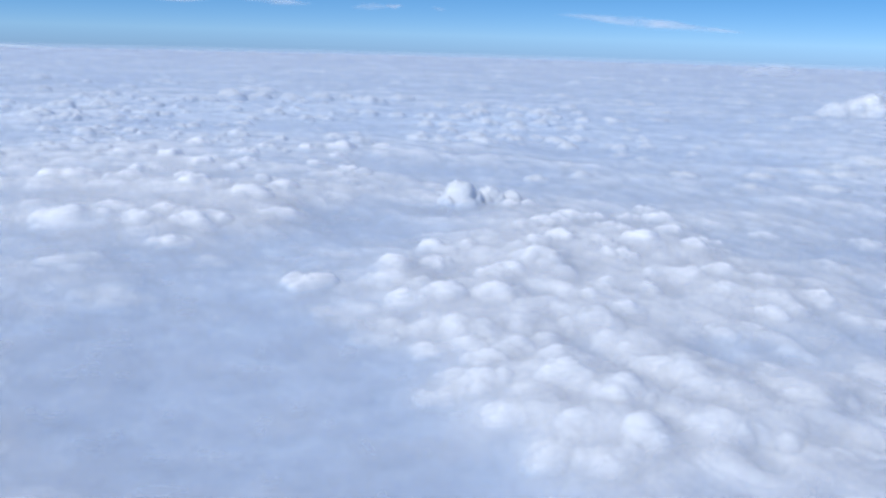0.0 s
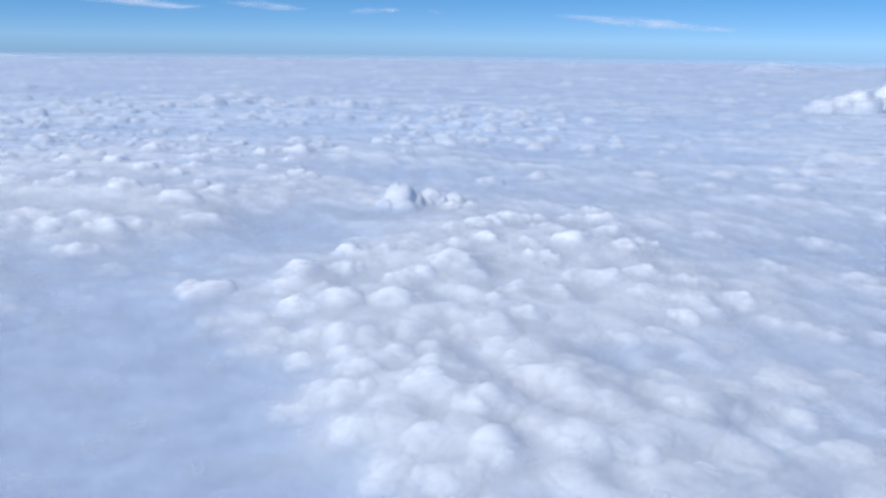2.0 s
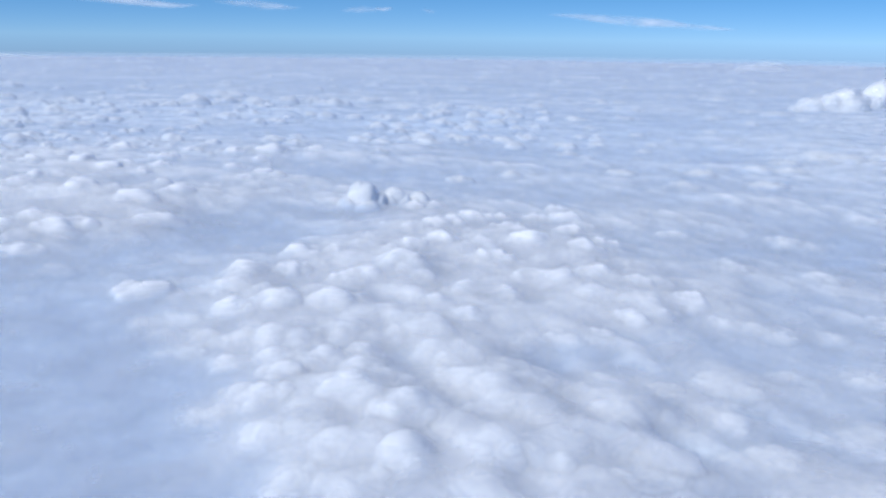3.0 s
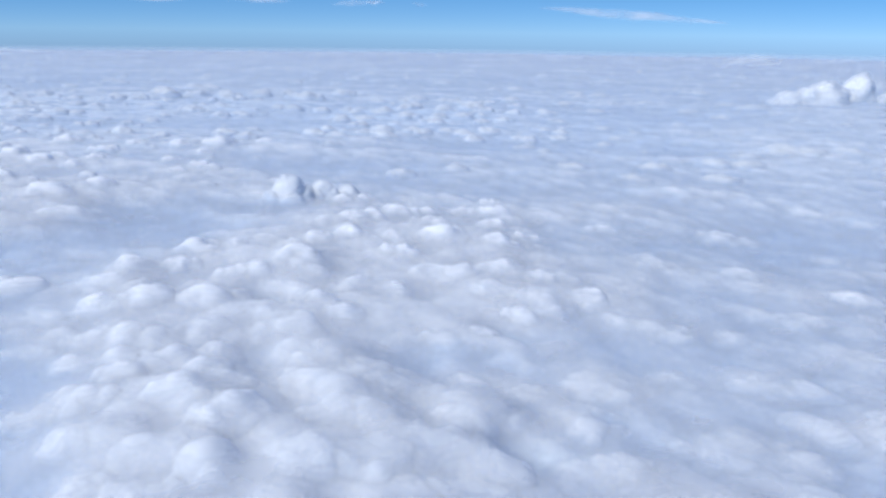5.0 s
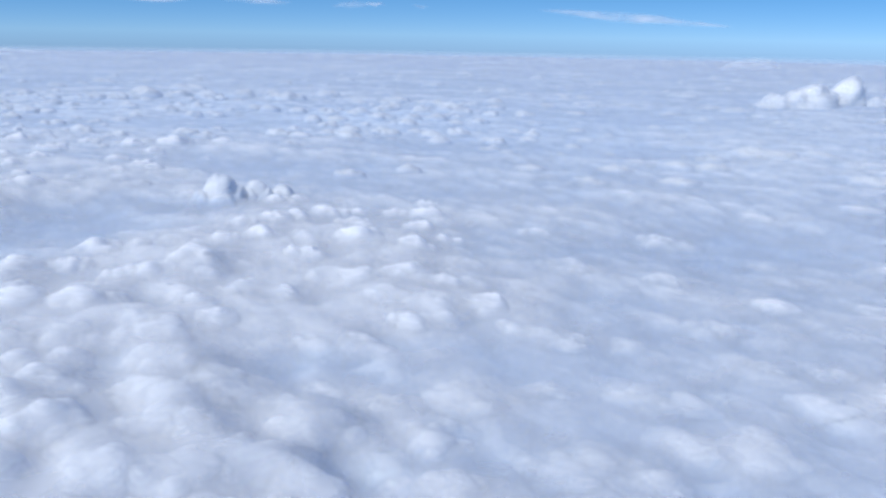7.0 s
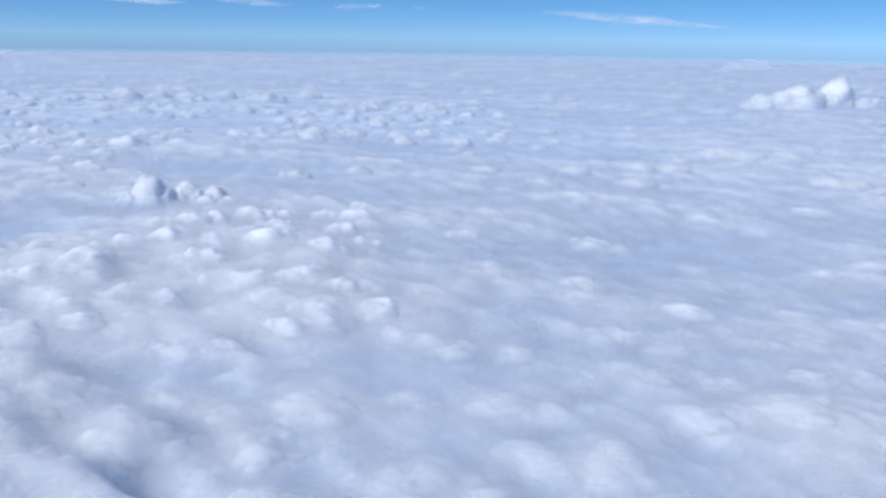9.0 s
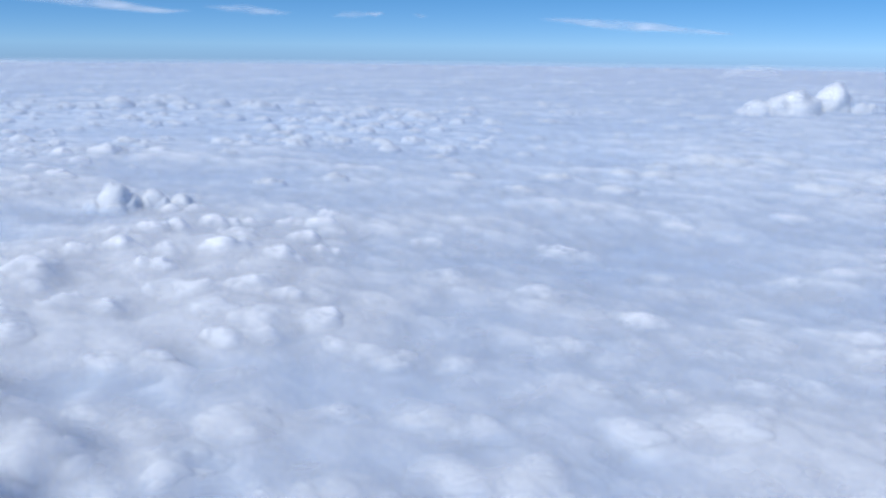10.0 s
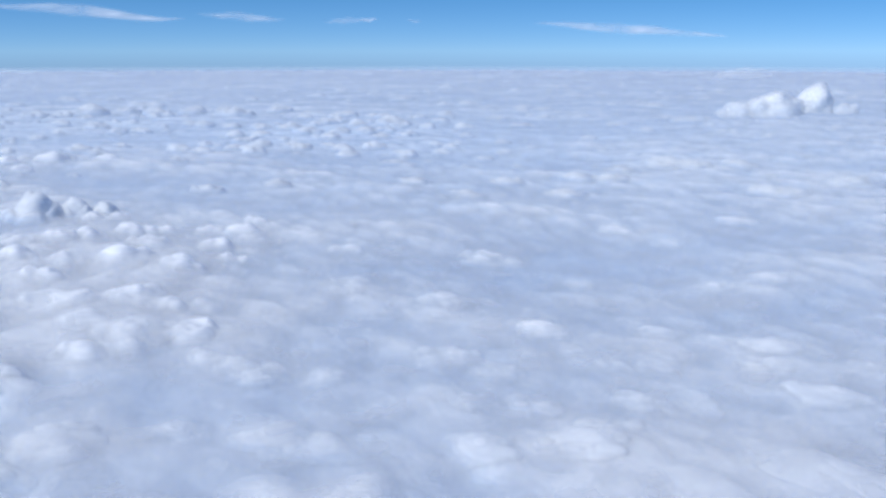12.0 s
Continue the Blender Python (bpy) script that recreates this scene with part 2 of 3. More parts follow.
def grow(r, tall):
    """The domes of a heaped cloud, all rising from the deck: x, y, height, radius."""
    domes = [(0.0, 0.0, r * tall, 0.66 * r)]
    turn = rand.uniform(0, 6.283)
    for i in range(7):
        t, d = turn + i * 0.9 + rand.uniform(-0.3, 0.3), r * rand.uniform(0.4, 0.85)
        domes.append((d * math.sin(t), d * math.cos(t), r * tall * rand.uniform(0.35, 0.85), r * rand.uniform(0.38, 0.58)))
    return domes


def swelling(px, py, x, y, r, tall, domes, k, steep):
    """Height that a heaped cloud at x, y adds to the deck, and how far inside it a place is."""
    ux, uy = px - x + 0.1 * r * swell(px, py, r * 0.7, k, 2), py - y + 0.1 * r * swell(px, py, r * 0.7, k + 1, 2)
    d2 = (ux * ux + uy * uy) / (r * r)
    total = np.zeros_like(px)
    for a, b, c, q in domes:
        e2 = ((ux - a) ** 2 + (uy - b) ** 2) / (q * q)
        total += (c * np.clip(1 - e2, 0, 1) ** steep) ** 3
    rise = total ** (1 / 3)
    body = np.clip(rise / (0.3 * r * tall), 0, 1)
    rise = rise + body * r * tall * (0.12 * puffs(ux + x, uy + y, r * 0.42, k + 2) - 0.05)
    rise = rise * (1 - 0.85 * np.clip(hole(px, py) / 3.5, 0, 1)) * np.clip((1.45 - d2) / 0.75, 0, 1)
    return rise, np.clip((rise / (r * tall) - 0.15) / 0.55, 0, 1)


def heap_shape(x, y, r, tall, fine, white, steep, lift, misty):
    """Vertices, faces and tone, whiter towards the top, of one heaped cloud that grows out of the deck at x, y; lift 0
    is its body, 1, 2, 3 its skins of mist.
    """
    k = rand.randrange(1000, 9000)
    r *= 1.1
    domes = grow(r, tall)
    if misty:
        HEAPS.append((x, y, r, tall, domes, k, white, steep))
    rr, tt = np.meshgrid(np.linspace(0, 1.3, fine), np.linspace(0, 2 * math.pi, fine * 2, endpoint=False), indexing="ij")
    px, py = x + r * rr * np.sin(tt), y + r * rr * np.cos(tt)
    rise, inside = swelling(px, py, x, y, r, tall, domes, k, steep)
    z, deep = surface(px, py)
    deep = np.maximum(deep, inside * white)
    nr, nt = rr.shape
    at = lambda i, j: 0 if i == 0 else 1 + (i - 1) * nt + j % nt
    faces = [(0, at(1, j + 1), at(1, j)) for j in range(nt)]
    faces += [(at(i, j), at(i, j + 1), at(i + 1, j + 1), at(i + 1, j)) for i in range(1, nr - 1) for j in range(nt)]
    flat = lambda a: np.concatenate([a[0, :1], a[1:].reshape(-1, *a.shape[2:])])
    skins = []
    for n in range(lift + 1):
        wide, up = 1 + 0.045 * n, 0.05 * n * r * tall
        top_z = z - 0.3 + rise + up * np.clip(rise / (0.3 * r * tall), 0, 1)
        top_z -= 1.6 * (1 - np.clip(rise / (0.16 * r * tall), 0, 1)) ** 2
        skins.append(flat(np.stack([x + (px - x) * wide, y + (py - y) * wide, top_z], -1)))
    return skins, faces, flat(deep)


def heap_mesh(name, verts, faces, deep, material):
    me = bpy.data.meshes.new(name)
    me.from_pydata(verts.tolist(), [], faces)
    me.polygons.foreach_set("use_smooth", np.ones(len(me.polygons), dtype=bool))
    me.attributes.new("thick_tone", "FLOAT", "POINT").data.foreach_set("value", deep.astype(np.float32))
    me.attributes.new("cover", "FLOAT", "POINT").data.foreach_set("value", np.ones(len(verts), dtype=np.float32))
    me.update()
    me.materials.append(material)
    return me


def heap(x, y, r, label, group, tall=0.7, name="cumulus_cloud", fine=24, white=0.9, steep=0.85, skins=0):
    """One heaped cloud: a dense body, and skins of mist round it where it stands clear of the mist on the deck."""
    shells, faces, deep = heap_shape(x, y, r, tall, fine, white, steep, skins, skins == 0)
    base = np.array([x, y, float(shells[0][0, 2])])
    ob = new(name, heap_mesh(name, shells[0] - base, faces, deep, CLOUD))
    ob.location = base
    for shell in shells[1:]:
        skin = new("mist", heap_mesh("mist", shell - base, faces, deep, SKIN))
        skin.parent = ob
    return tagged(ob, label, "cloud", group)


FAR_LEFT = [
    (-787, 1888, 12.2), (-641, 1545, 10.0), (-521, 1392, 10.6), (-482, 1217, 11.7), (-452, 1088, 9.2),
    (-442, 1253, 10.3), (-406, 1034, 8.6), (-374, 905, 7.1), (-327, 881, 7.9), (-516, 1500, 9.5), (-348, 1140, 7.8),
    (-368, 1086, 4.1), (-404, 1079, 5.5), (-297, 905, 6.3), (-299, 792, 5.6), (-344, 1091, 6.8), (-383, 1284, 8.0),
    (-276, 1017, 5.7),
]
for x, y, r in FAR_LEFT:
    heap(x, y, r * 1.5, "small bright white cumulus tops scattered on the distant deck", "scattered distant cumulus tops", 0.5, fine=16, white=0.85, skins=2)

FAR_ROW = [
    (-324, 1471, 17.0), (-280, 1508, 11.8), (-233, 1490, 13.4), (-340, 1404, 7.7), (-371, 1398, 9.5),
    (-193, 1541, 13.8), (-157, 1578, 8.5), (-128, 1485, 9.7), (-108, 1476, 14.0), (-63, 1554, 12.0),
    (-119, 1282, 6.9), (-95, 1266, 8.3), (-57, 1254, 8.2), (-24, 1250, 5.9), (-85, 968, 5.2), (-74, 882, 6.8),
    (-98, 902, 7.5), (-211, 1218, 8.1), (-164, 1157, 7.6), (-19, 952, 3.9), (-5, 1446, 6.8),
]
for x, y, r in FAR_ROW:
    heap(x, y, r * 1.5, "bright white cumulus heads in a long distant row", "distant row of cumulus heads", 0.5, fine=16, white=0.85, skins=2)

FAR_CENTRE = [
    (54, 1458, 10.3), (49, 1312, 10.1), (55, 1152, 10.2), (39, 995, 6.4), (24, 1214, 9.3), (8, 1051, 6.8),
    (93, 1159, 7.5), (112, 1433, 9.3), (136, 1297, 13.0), (120, 1156, 8.9), (80, 988, 6.4), (120, 988, 7.6),
    (196, 1473, 9.6), (196, 1358, 6.5), (170, 1158, 6.2), (143, 1111, 5.9), (69, 1003, 5.9), (112, 736, 6.5),
    (72, 702, 6.6), (5, 851, 5.5), (23, 960, 5.7), (104, 1013, 6.0),
]
for x, y, r in FAR_CENTRE:
    heap(x, y, r * 1.5, "small white cumulus tops crowded in a distant cluster", "distant cumulus cluster", 0.45, fine=16, white=0.85, skins=2)

FAR_RIGHT = [
    (340, 1440, 9.6), (305, 1307, 12.6), (346, 1611, 11.6), (315, 1681, 12.1), (260, 1669, 10.9), (272, 1440, 11.2),
    (395, 1463, 10.7), (510, 1449, 10.8), (526, 1375, 15.5), (447, 1240, 10.0), (176, 914, 7.6), (190, 888, 5.8),
    (238, 893, 4.3), (286, 905, 5.5), (205, 782, 9.4), (365, 868, 9.8), (410, 891, 10.2), (428, 885, 10.3),
    (351, 816, 10.3), (270, 800, 9.8), (243, 733, 9.0), (310, 752, 11.3), (272, 1081, 7.8), (425, 1327, 10.6),
    (326, 823, 12.5), (359, 874, 6.2), (406, 901, 13.0), (471, 897, 12.1), (462, 759, 15.3), (529, 802, 14.8),
]
for x, y, r in FAR_RIGHT:
    heap(x, y, r * 1.3, "flat pale cumulus tops spread thinly over the deck", "flat pale cumulus tops", 0.28, fine=16, white=0.85, skins=2)

MIDDLE_LEFT = [
    (-199, 705, 7.5), (-205, 806, 6.9), (-168, 666, 5.7), (-187, 631, 5.1), (-199, 621, 5.9), (-167, 702, 4.7),
    (-142, 656, 5.2), (-152, 745, 7.2), (-149, 806, 5.4), (-112, 798, 6.2), (-93, 712, 6.0), (-140, 692, 4.2),
    (-158, 591, 6.2), (-140, 565, 7.0), (-192, 574, 7.3), (-223, 584, 6.8), (-85, 621, 4.1), (-70, 655, 4.3),
    (-240, 704, 4.9), (-64, 689, 5.7), (-84, 818, 7.8), (-82, 762, 5.0), (-49, 846, 6.0),
]
for x, y, r in MIDDLE_LEFT:
    heap(x, y, r * 1.5, "rounded white cumulus heads beside the smooth hollow", "cumulus heads behind the hollow", 0.42, fine=22)

LEFT_HEAPS = [
    (-224, 574, 11.1), (-138, 560, 9.7), (-95, 575, 7.7), (-107, 537, 8.2), (-80, 502, 12.2), (-165, 482, 7.7),
    (-177, 450, 13.2), (-140, 478, 5.4), (-146, 456, 7.2), (-120, 465, 10.2), (-122, 424, 6.7),
]
for x, y, r in LEFT_HEAPS:
    heap(x, y, r * 1.5, "broad soft white cloud mound melting into thin cloud", "broad soft mounds", 0.3)

LEFT_SOFT = [
    (-96, 402, 7.5), (-116, 332, 9.8), (-148, 377, 9.9), (-35, 365, 4.5), (-20, 312, 5.8), (-35, 337, 7.2),
]
for x, y, r in LEFT_SOFT:
    heap(x, y, r * 1.7, "faint low swelling in smooth thin cloud", "faint low swellings", 0.12, white=0.6)

BANK_FAR = [
    (44, 582, 4.5), (56, 587, 4.2), (80, 547, 6.6), (85, 577, 3.1), (94, 556, 5.0), (114, 563, 4.8), (130, 592, 4.3),
    (96, 522, 5.7), (103, 512, 4.7), (133, 557, 7.5), (139, 545, 5.3), (128, 522, 5.7), (46, 450, 5.4),
    (38, 441, 5.3), (1, 433, 6.8), (12, 440, 4.8), (0, 403, 4.9), (44, 415, 7.5), (87, 436, 5.3), (131, 469, 5.8),
    (149, 477, 4.4), (144, 493, 4.6), (58, 510, 5.5), (68, 521, 5.0), (45, 498, 4.8),
]
for x, y, r in BANK_FAR:
    heap(x, y, r * 1.6, "rounded white cumulus cloud on the back of the bank", "heads on the back of the bank", 0.42)

BANK_MIDDLE = [
    (-19, 398, 6.7), (-19, 374, 6.8), (35, 365, 4.4), (-15, 323, 4.4), (-17, 310, 3.8), (-5, 316, 5.4), (7, 318, 5.8),
    (18, 314, 5.4), (30, 323, 5.5), (42, 322, 4.9), (54, 397, 4.3), (70, 383, 5.1), (87, 382, 5.9), (105, 406, 7.0),
    (125, 383, 6.0), (143, 410, 5.2), (153, 413, 4.7), (142, 374, 7.1), (156, 382, 6.1), (134, 360, 4.6),
    (56, 329, 4.0), (72, 343, 4.2), (47, 337, 3.7), (34, 397, 6.0), (24, 394, 5.2), (-7, 368, 4.0),
]
for x, y, r in BANK_MIDDLE:
    heap(x, y, r * 1.6, "puffy white cumulus cloud in the middle of the bank", "heads in the middle of the bank", 0.36)

BANK_BRIGHT = [
    (-51, 366, 8.5), (-12, 346, 6.3), (3, 352, 6.8), (22, 354, 6.4), (62, 464, 6.7), (82, 461, 7.2), (104, 467, 9.1),
    (130, 417, 8.3), (13, 265, 6.2), (39, 264, 6.2), (54, 254, 7.2), (88, 260, 5.3), (52, 407, 6.1), (63, 360, 5.5),
    (71, 310, 5.8), (72, 305, 7.5), (79, 276, 6.3), (93, 257, 5.6), (119, 271, 6.5), (90, 286, 5.4),
]
for x, y, r in BANK_BRIGHT:
    heap(x, y, r * 1.4, "bright white sunlit cumulus dome on the bank", "bright domes on the bank", 0.42)

BANK_NEAR = [
    (6, 273, 4.2), (16, 285, 4.4), (-3, 298, 4.6), (11, 300, 4.6), (26, 298, 5.1), (2, 260, 4.8), (48, 278, 4.3),
    (62, 311, 5.4), (80, 302, 5.7), (72, 280, 6.0), (61, 291, 4.5), (28, 242, 5.3), (40, 233, 5.9), (20, 240, 4.5),
    (29, 219, 4.4), (43, 216, 5.2), (55, 228, 5.5), (39, 306, 5.3), (40, 287, 4.9), (88, 283, 4.5), (77, 262, 5.0),
    (114, 268, 6.7), (105, 281, 4.5), (90, 237, 6.2), (76, 234, 5.4), (59, 328, 5.5), (106, 243, 5.9),
    (118, 239, 5.8), (108, 277, 5.2),
]
for x, y, r in BANK_NEAR:
    heap(x, y, r * 1.6, "large soft white cumulus cloud at the edge of the bank", "heads on the front of the bank", 0.34)

RIGHT_RIPPLES = [
    (188, 537, 6.1), (199, 476, 6.1), (128, 287, 4.7), (133, 272, 5.4), (151, 299, 7.2), (112, 231, 6.2),
    (199, 459, 5.1), (239, 454, 6.7), (254, 545, 8.0), (245, 387, 6.6), (276, 417, 6.1), (105, 332, 4.5),
    (113, 300, 4.0), (134, 293, 4.4), (142, 268, 5.4), (150, 276, 4.1), (138, 242, 5.4), (149, 246, 5.5),
    (120, 341, 3.3), (153, 305, 4.6), (186, 354, 4.6), (177, 314, 5.8), (193, 362, 5.0), (206, 358, 5.5),
    (168, 363, 4.7), (179, 362, 4.7),
]
for x, y, r in RIGHT_RIPPLES:
    heap(x, y, r * 1.5, "low soft ripple of pale cloud on the deck", "low ripples of pale cloud", 0.24, white=0.8)

NEAR_RIPPLES = [
    (203, 309, 6.5), (217, 307, 7.2), (185, 267, 6.7), (208, 278, 7.1), (229, 278, 8.7), (195, 256, 6.5),
    (226, 246, 6.5), (174, 259, 6.3), (266, 541, 7.2), (407, 658, 9.0), (331, 628, 7.3), (354, 597, 5.7),
    (297, 506, 5.7), (383, 512, 6.0), (354, 500, 6.8), (321, 426, 5.2), (240, 381, 5.2), (258, 373, 5.1),
    (271, 397, 4.3), (286, 400, 4.4), (310, 388, 6.6), (300, 386, 5.0), (354, 406, 5.9), (345, 384, 5.5),
    (358, 360, 7.9), (301, 352, 4.8), (270, 344, 6.0), (252, 344, 4.6), (282, 315, 6.3), (289, 332, 5.8),
    (313, 349, 6.2), (254, 311, 6.5),
]
for x, y, r in NEAR_RIPPLES:
    heap(x, y, r * 1.6, "broad soft swelling of pale cloud on the deck", "broad pale swellings", 0.14, white=0.6)


def strewn(name, count, x0, x1, y0, y1, small, large, label, tall):
    """Very many more small heads, thrown at random over a stretch of the deck, as one body with its skins of mist."""
    layers, faces, deeps, start = [[], []], [], [], 0
    for i in range(count):
        x, y = rand.uniform(x0, x1), rand.uniform(y0, y1)
        r = small + (large - small) * rand.random() ** 2
        shells, f, deep = heap_shape(x, y, r, tall * rand.uniform(0.7, 1.1), 10, 0.8, 0.75, 1, False)
        for layer, shell in zip(layers, shells):
            layer.append(shell)
        faces += [tuple(v + start for v in face) for face in f]
        deeps.append(deep)
        start += len(deep)
    deep = np.concatenate(deeps)
    ob = new(name, heap_mesh(name, np.concatenate(layers[0]), faces, deep, CLOUD))
    for layer in layers[1:]:
        skin = new("mist", heap_mesh("mist", np.concatenate(layer), faces, deep, SKIN))
        skin.parent = ob
    return tagged(ob, label, "cloud field", kind="stuff")


strewn("cumulus_field", 110, -650, -110, 880, 1500, 4.5, 11, "many small white cumulus tops scattered on the distant deck", 0.55)
strewn("cumulus_field", 50, -330, -40, 600, 900, 3.5, 7, "many rounded white cumulus heads beside the smooth hollow", 0.5)
strewn("cumulus_field", 65, -30, 240, 930, 1450, 4.5, 11, "small white cumulus tops crowded in a distant cluster", 0.55)
strewn("cumulus_field", 60, 200, 700, 700, 1600, 4, 10, "flat pale cumulus tops spread thinly over the deck", 0.32)
strewn("cumulus_field", 110, -1300, 1500, 1480, 2700, 8, 20, "faint small cumulus tops near the horizon", 0.4)

# the towers that stand clear of the deck
def billow(seed, fine, swollen=1.0):
    """Unit shape of a billowing tower: round lobes grown together. swollen: how far out this skin of it lies."""
    rng = np.random.default_rng(seed)
    bm = bmesh.new()
    bmesh.ops.create_icosphere(bm, subdivisions=fine, radius=1.0)
    d = np.array([v.co[:] for v in bm.verts])
    d /= np.linalg.norm(d, axis=1)[:, None]
    reach = np.full(len(d), 0.45)
    for count, off, low, high in ((9, 0.5, 0.34, 0.5), (26, 0.8, 0.16, 0.28)):
        for _ in range(count):
            c = rng.normal(size=3)
            c[2] = abs(c[2])
            c = c / np.linalg.norm(c) * off * rng.uniform(0.7, 1.05)
            q = rng.uniform(low, high)
            b = d @ c
            room = b * b - c @ c + q * q
            out = np.where(room > 0, b + np.sqrt(np.maximum(room, 0)), 0)
            h = np.clip(0.5 + 0.5 * (out - reach) / 0.22, 0, 1)
            reach = np.where(room > 0, reach * (1 - h) + out * h + 0.22 * h * (1 - h), reach)
    faces = [tuple(v.index for v in f.verts) for f in bm.faces]
    bm.free()
    return d * (reach * swollen)[:, None], faces


def tower(x, y, r, high, label, group, seed, lean=0.0):
    """A tower of cumulus that stands out of the deck: a dense billowing body and a skin of mist."""
    z = float(relief(np.array([float(x)]), np.array([float(y)]))[0])
    made = None
    for n, swollen in enumerate((1.0, 1.07)):
        v, faces = billow(seed, 5 if n == 0 else 4, swollen)
        v = v * np.array([r * 1.1, r * 1.1, high])
        v[:, 0] += lean * np.clip(v[:, 2], 0, None)
        ob = new("mist" if n else "cumulus_tower", heap_mesh("mist" if n else "cumulus_tower", v, faces, np.full(len(v), 0.97), SKIN if n else CLOUD))
        if n:
            ob.parent = made
        else:
            made = ob
            ob.location = (x, y, z - 0.3 * high)
    return tagged(made, label, "cloud", group)


heap(14, 579, 12.5, "bright white cumulus tower standing above a dark hollow", "towers above the hollow", 0.92, "cumulus_tower", 40, white=1.3, steep=0.5, skins=2)
heap(33, 590, 8, "white cumulus tower with a blue shaded notch", "towers above the hollow", 1.0, "cumulus_tower", 34, white=1.3, steep=0.5, skins=2)
heap(47, 595, 7, "small white cumulus knob beside the shaded notch", "towers above the hollow", 0.8, "cumulus_tower", 30, white=1.3, steep=0.55, skins=2)
tower(625, 1512, 30, 30, "low bright cumulus heap on the distant deck", "distant towers", 6)
tower(670, 1517, 44, 54, "large bright cumulus heap on the distant deck", "distant towers", 7, 0.3)
tower(718, 1585, 27, 36, "bright cumulus heap with a sloping side", "distant towers", 8)
tower(748, 1590, 36, 58, "tall bright cumulus heap with a leaning top", "distant towers", 9, 0.4)
tower(800, 1560, 18, 28, "small bright cumulus heap on the distant deck", "distant towers", 10)


# ---- mist: thin veils that lie over the cloud tops ----
def top(x, y):
    z, deep = surface(x, y)
    for hx, hy, r, tall, domes, k, white, steep in HEAPS:
        near = (np.abs(x - hx) < r * 1.4) & (np.abs(y - hy) < r * 1.4)
        if (hy < 900 or r > 20) and near.any():
            rise, inside = swelling(x[near], y[near], hx, hy, r, tall, domes, k, steep)
            z[near] += rise
            deep[near] = np.maximum(deep[near], inside * white)
    return z, deep


rr, tt = np.meshgrid(VEIL_RINGS, VEIL_TURNS, indexing="ij")
vx, vy = CENTRE[0] + rr * np.sin(tt), CENTRE[1] + rr * np.cos(tt)
TOP, DEEP = top(vx, vy)


def smooth(z, passes, width):
    """z, evened out between neighbours."""
    for _ in range(passes):
        for axis in (0, 1):
            n = z.shape[axis]
            z = sum(np.take(z, np.clip(np.arange(n) + i, 0, n - 1), axis) for i in range(-width, width + 1)) / (2 * width + 1)
    return z


THINNING = 1 - 0.55 * np.clip((rr - 600) / 500, 0, 1)      # less mist over the colder, farther deck
BED, _, CROWDED = bed(vx, vy)
BED = BED - 1.3 * hole(vx, vy) + 0.6 * swell(vx, vy, 60, 44, 2)
for lift in (-0.3, 0.5, 1.4, 2.4):
    mist = sheet("mist", VEIL_RINGS[::3], VEIL_TURNS[::3], lambda x, y: ((BED + lift)[::3, ::3], (0.1 + 0.4 * CROWDED)[::3, ::3]), FOG, ((1 - 0.7 * CROWDED) * (0.4 + 0.6 * THINNING))[::3, ::3])
    tagged(mist, "thin bluish mist filling the dips between the cloud tops", "mist", kind="stuff")
# FILL_DEEP keeps the tops' painted shade, evened out
FILL, FILL_DEEP = smooth(TOP, 2, 2), smooth(DEEP, 2, 3)
for lift in (-1.4, -0.8, -0.2, 0.5, 1.3, 2.2):
    mist = sheet("mist", VEIL_RINGS, VEIL_TURNS, lambda x, y: (FILL + lift, FILL_DEEP), MIST, THINNING)
    tagged(mist, "thin translucent white mist lying over the cloud tops", "mist", kind="stuff")


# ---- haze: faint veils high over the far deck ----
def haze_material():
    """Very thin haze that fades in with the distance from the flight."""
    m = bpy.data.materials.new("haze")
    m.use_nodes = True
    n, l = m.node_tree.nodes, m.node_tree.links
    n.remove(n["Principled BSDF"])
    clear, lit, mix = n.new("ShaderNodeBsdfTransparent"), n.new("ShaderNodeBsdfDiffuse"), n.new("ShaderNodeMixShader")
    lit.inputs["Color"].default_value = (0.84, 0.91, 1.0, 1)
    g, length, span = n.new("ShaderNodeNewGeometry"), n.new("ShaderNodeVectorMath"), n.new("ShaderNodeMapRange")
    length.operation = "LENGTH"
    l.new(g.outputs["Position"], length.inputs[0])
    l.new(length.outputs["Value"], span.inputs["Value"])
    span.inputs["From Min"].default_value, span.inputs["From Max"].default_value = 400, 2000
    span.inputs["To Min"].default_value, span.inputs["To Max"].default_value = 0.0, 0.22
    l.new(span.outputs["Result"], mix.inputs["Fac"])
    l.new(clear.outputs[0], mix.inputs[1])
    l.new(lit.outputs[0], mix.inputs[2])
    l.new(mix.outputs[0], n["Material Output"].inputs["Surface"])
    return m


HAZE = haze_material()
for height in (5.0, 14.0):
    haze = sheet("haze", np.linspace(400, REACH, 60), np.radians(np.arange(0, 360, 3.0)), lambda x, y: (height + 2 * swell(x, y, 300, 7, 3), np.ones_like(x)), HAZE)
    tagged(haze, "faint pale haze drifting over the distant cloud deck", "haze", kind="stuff")


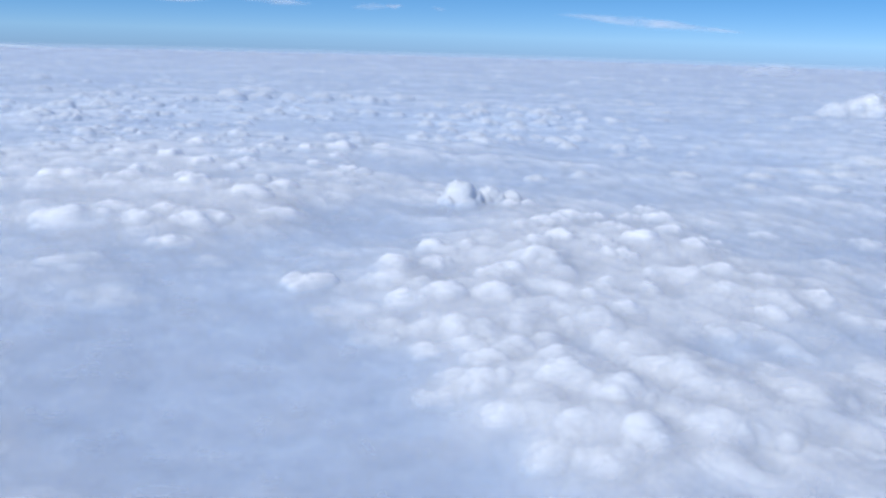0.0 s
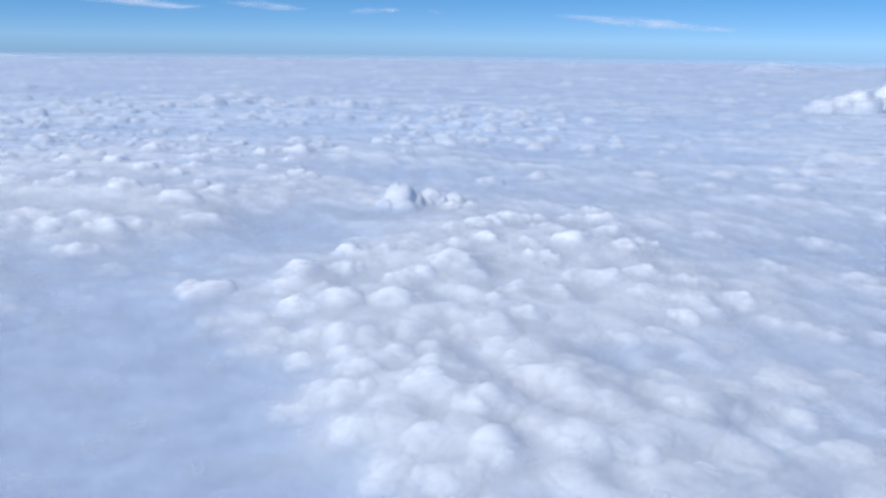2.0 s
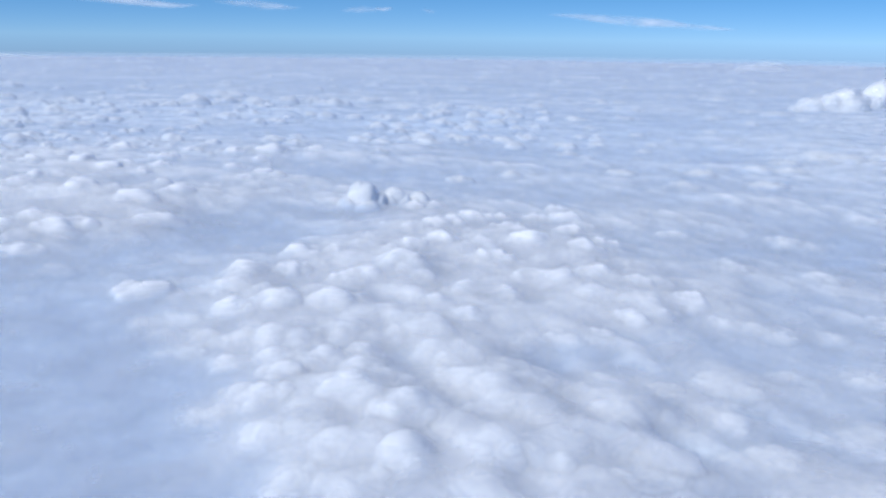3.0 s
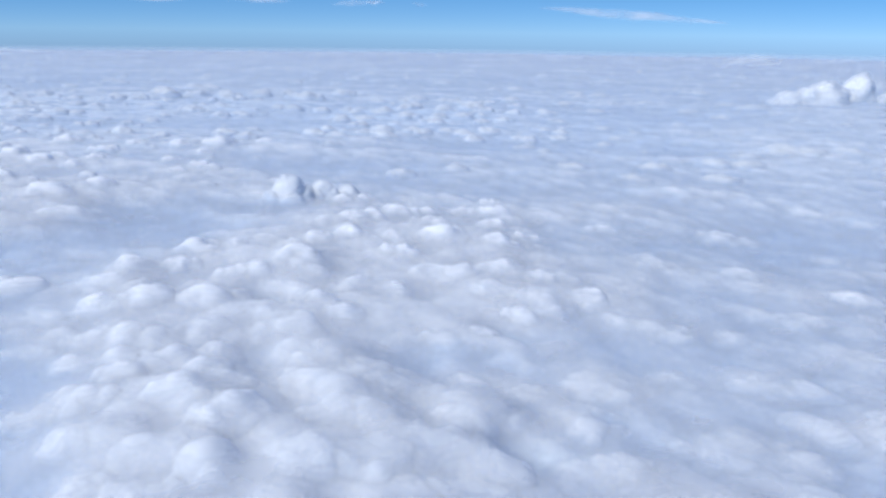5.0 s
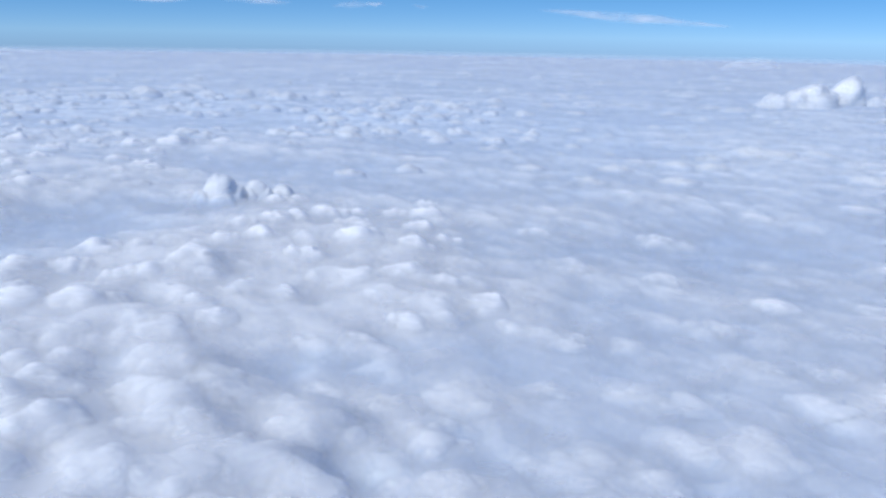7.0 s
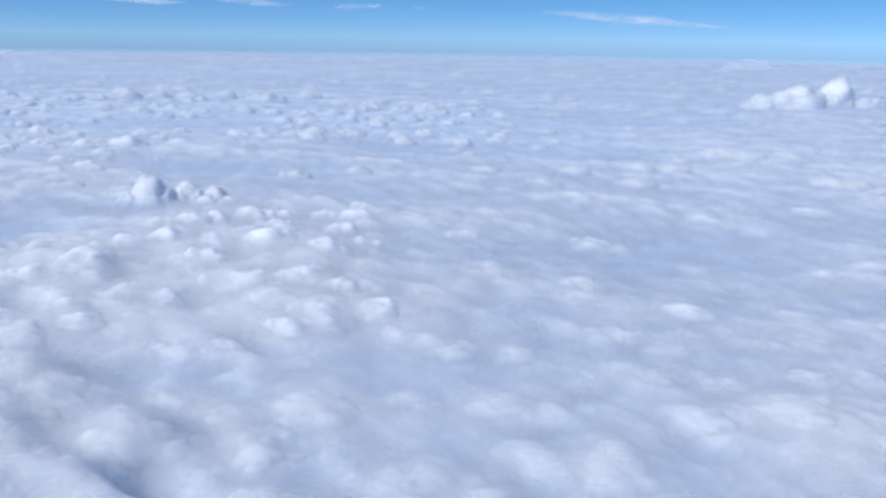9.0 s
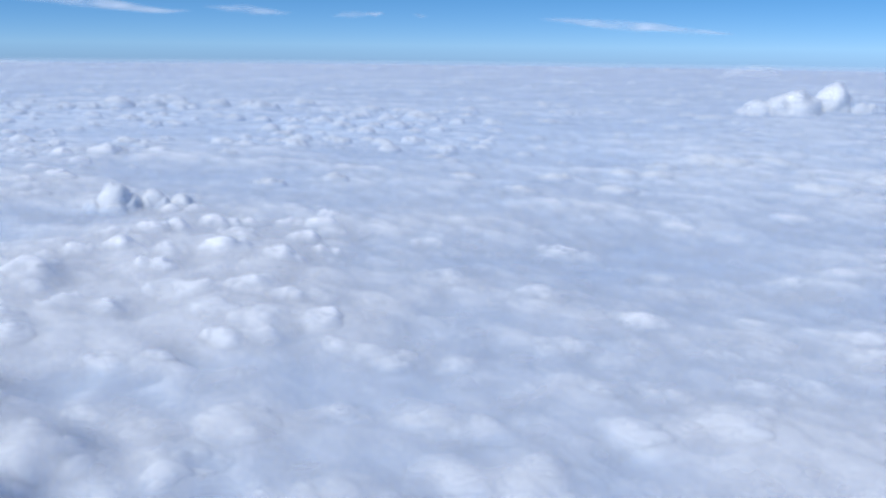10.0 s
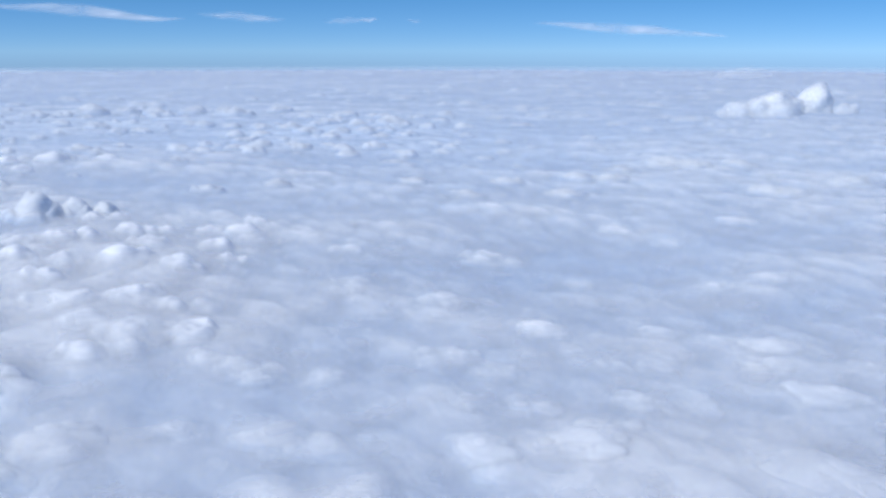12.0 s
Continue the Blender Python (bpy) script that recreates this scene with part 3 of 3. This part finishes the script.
# ---- high thin cloud in the blue ----
def cirrus_material():
    m = bpy.data.materials.new("cirrus")
    m.use_nodes = True
    n, l = m.node_tree.nodes, m.node_tree.links
    n.remove(n["Principled BSDF"])
    clear, lit, lets, body, mix = (n.new("ShaderNodeBsdfTransparent"), n.new("ShaderNodeBsdfDiffuse"), n.new("ShaderNodeBsdfTranslucent"),
                                   n.new("ShaderNodeMixShader"), n.new("ShaderNodeMixShader"))
    lit.inputs["Color"].default_value = lets.inputs["Color"].default_value = (0.95, 0.95, 0.95, 1)
    body.inputs["Fac"].default_value = 0.3
    l.new(lit.outputs[0], body.inputs[1])
    l.new(lets.outputs[0], body.inputs[2])
    g, scale, fibre, span = n.new("ShaderNodeNewGeometry"), n.new("ShaderNodeMapping"), n.new("ShaderNodeTexNoise"), n.new("ShaderNodeMapRange")
    scale.inputs["Scale"].default_value = (1 / 260, 1 / 260, 1 / 34)
    fibre.inputs["Scale"].default_value, fibre.inputs["Detail"].default_value = 1.0, 3
    l.new(g.outputs["Position"], scale.inputs["Vector"])
    l.new(scale.outputs["Vector"], fibre.inputs["Vector"])
    l.new(fibre.outputs["Fac"], span.inputs["Value"])
    span.inputs["From Min"].default_value, span.inputs["From Max"].default_value = 0.3, 0.6
    span.inputs["To Min"].default_value = 0.4
    cover, dense = n.new("ShaderNodeAttribute"), n.new("ShaderNodeMath")
    cover.attribute_name, dense.operation = "cover", "MULTIPLY"
    dense.use_clamp = True
    l.new(span.outputs["Result"], dense.inputs[0])
    l.new(cover.outputs["Fac"], dense.inputs[1])
    l.new(dense.outputs["Value"], mix.inputs["Fac"])
    l.new(clear.outputs[0], mix.inputs[1])
    l.new(body.outputs[0], mix.inputs[2])
    l.new(mix.outputs[0], n["Material Output"].inputs["Surface"])
    return m


CIRRUS = cirrus_material()


def streak(name, label, x0, z0, x1, z1, y, wide, dense, thickest=0.4, seed=0):
    """A drawn-out veil of ice cloud from x0, z0 to x1, z1, tapered to both ends and sloping away."""
    nu, nv = 60, 12
    u, v = np.meshgrid(np.linspace(0, 1, nu), np.linspace(-1, 1, nv), indexing="ij")
    taper = np.where(u < thickest, u / thickest, (1 - u) / (1 - thickest)) ** 0.7
    x = x0 + (x1 - x0) * u
    bend = 0.35 * wide * swell(x, v * 0 + seed * 50.0, abs(x1 - x0) * 0.3, 40 + seed, 3)
    z = z0 + (z1 - z0) * u + 0.5 * wide * taper * v + bend
    depth = y + 0.8 * wide * v * taper + 20 * u
    cover = dense * np.clip(1 - v * v, 0, 1) * np.clip(taper * 1.6, 0, 1) * np.clip(0.75 + 0.6 * swell(x, z * 3, 120, 60 + seed, 3), 0, 1)
    cx, cz = (x0 + x1) / 2, (z0 + z1) / 2
    verts = np.stack([x - cx, depth - y, z - cz], -1).reshape(-1, 3)
    faces = [(i * nv + j, (i + 1) * nv + j, (i + 1) * nv + j + 1, i * nv + j + 1) for i in range(nu - 1) for j in range(nv - 1)]
    me = bpy.data.meshes.new(name)
    me.from_pydata(verts.tolist(), [], faces)
    me.polygons.foreach_set("use_smooth", np.ones(len(me.polygons), dtype=bool))
    me.attributes.new("cover", "FLOAT", "POINT").data.foreach_set("value", cover.astype(np.float32).ravel())
    me.update()
    me.materials.append(CIRRUS)
    ob = new(name, me)
    ob.location = (cx, y, cz)
    return tagged(ob, label, "cloud", "thin streaks in the blue sky")


streak("cirrus_cloud", "long thin white cirrus streak tapering in blue sky", 420, 183, 1160, 134, 3700, 46, 1.0, 0.45, 1)
streak("cirrus_cloud", "long ragged white cirrus band in blue sky", -1700, 258, -880, 205, 3730, 52, 0.8, 0.5, 2)
streak("cirrus_cloud", "faint broken cirrus wisp in blue sky", -850, 226, -500, 197, 3750, 40, 0.5, 0.5, 3)
streak("cirrus_cloud", "faint broken cirrus wisp in blue sky", -360, 199, -190, 200, 3760, 30, 0.4, 0.5, 4)
streak("cirrus_cloud", "small faint cirrus fleck in blue sky", -230, 206, -150, 203, 3770, 18, 0.7, 0.5, 5)
streak("cirrus_cloud", "small faint cirrus fleck in blue sky", -50, 200, 12, 197, 3780, 16, 0.7, 0.5, 6)
streak("distant_cloud", "pale layered cloud low on the far horizon", 850, 8, 1120, 16, 2940, 34, 0.8, 0.6, 7)
streak("distant_cloud", "pale layered cloud low on the far horizon", 960, 36, 1095, 33, 2940, 17, 0.7, 0.5, 8)
streak("distant_cloud", "pale flat streak of cloud over the horizon", -2000, 22, -1350, 10, 3700, 14, 0.9, 0.4, 9)
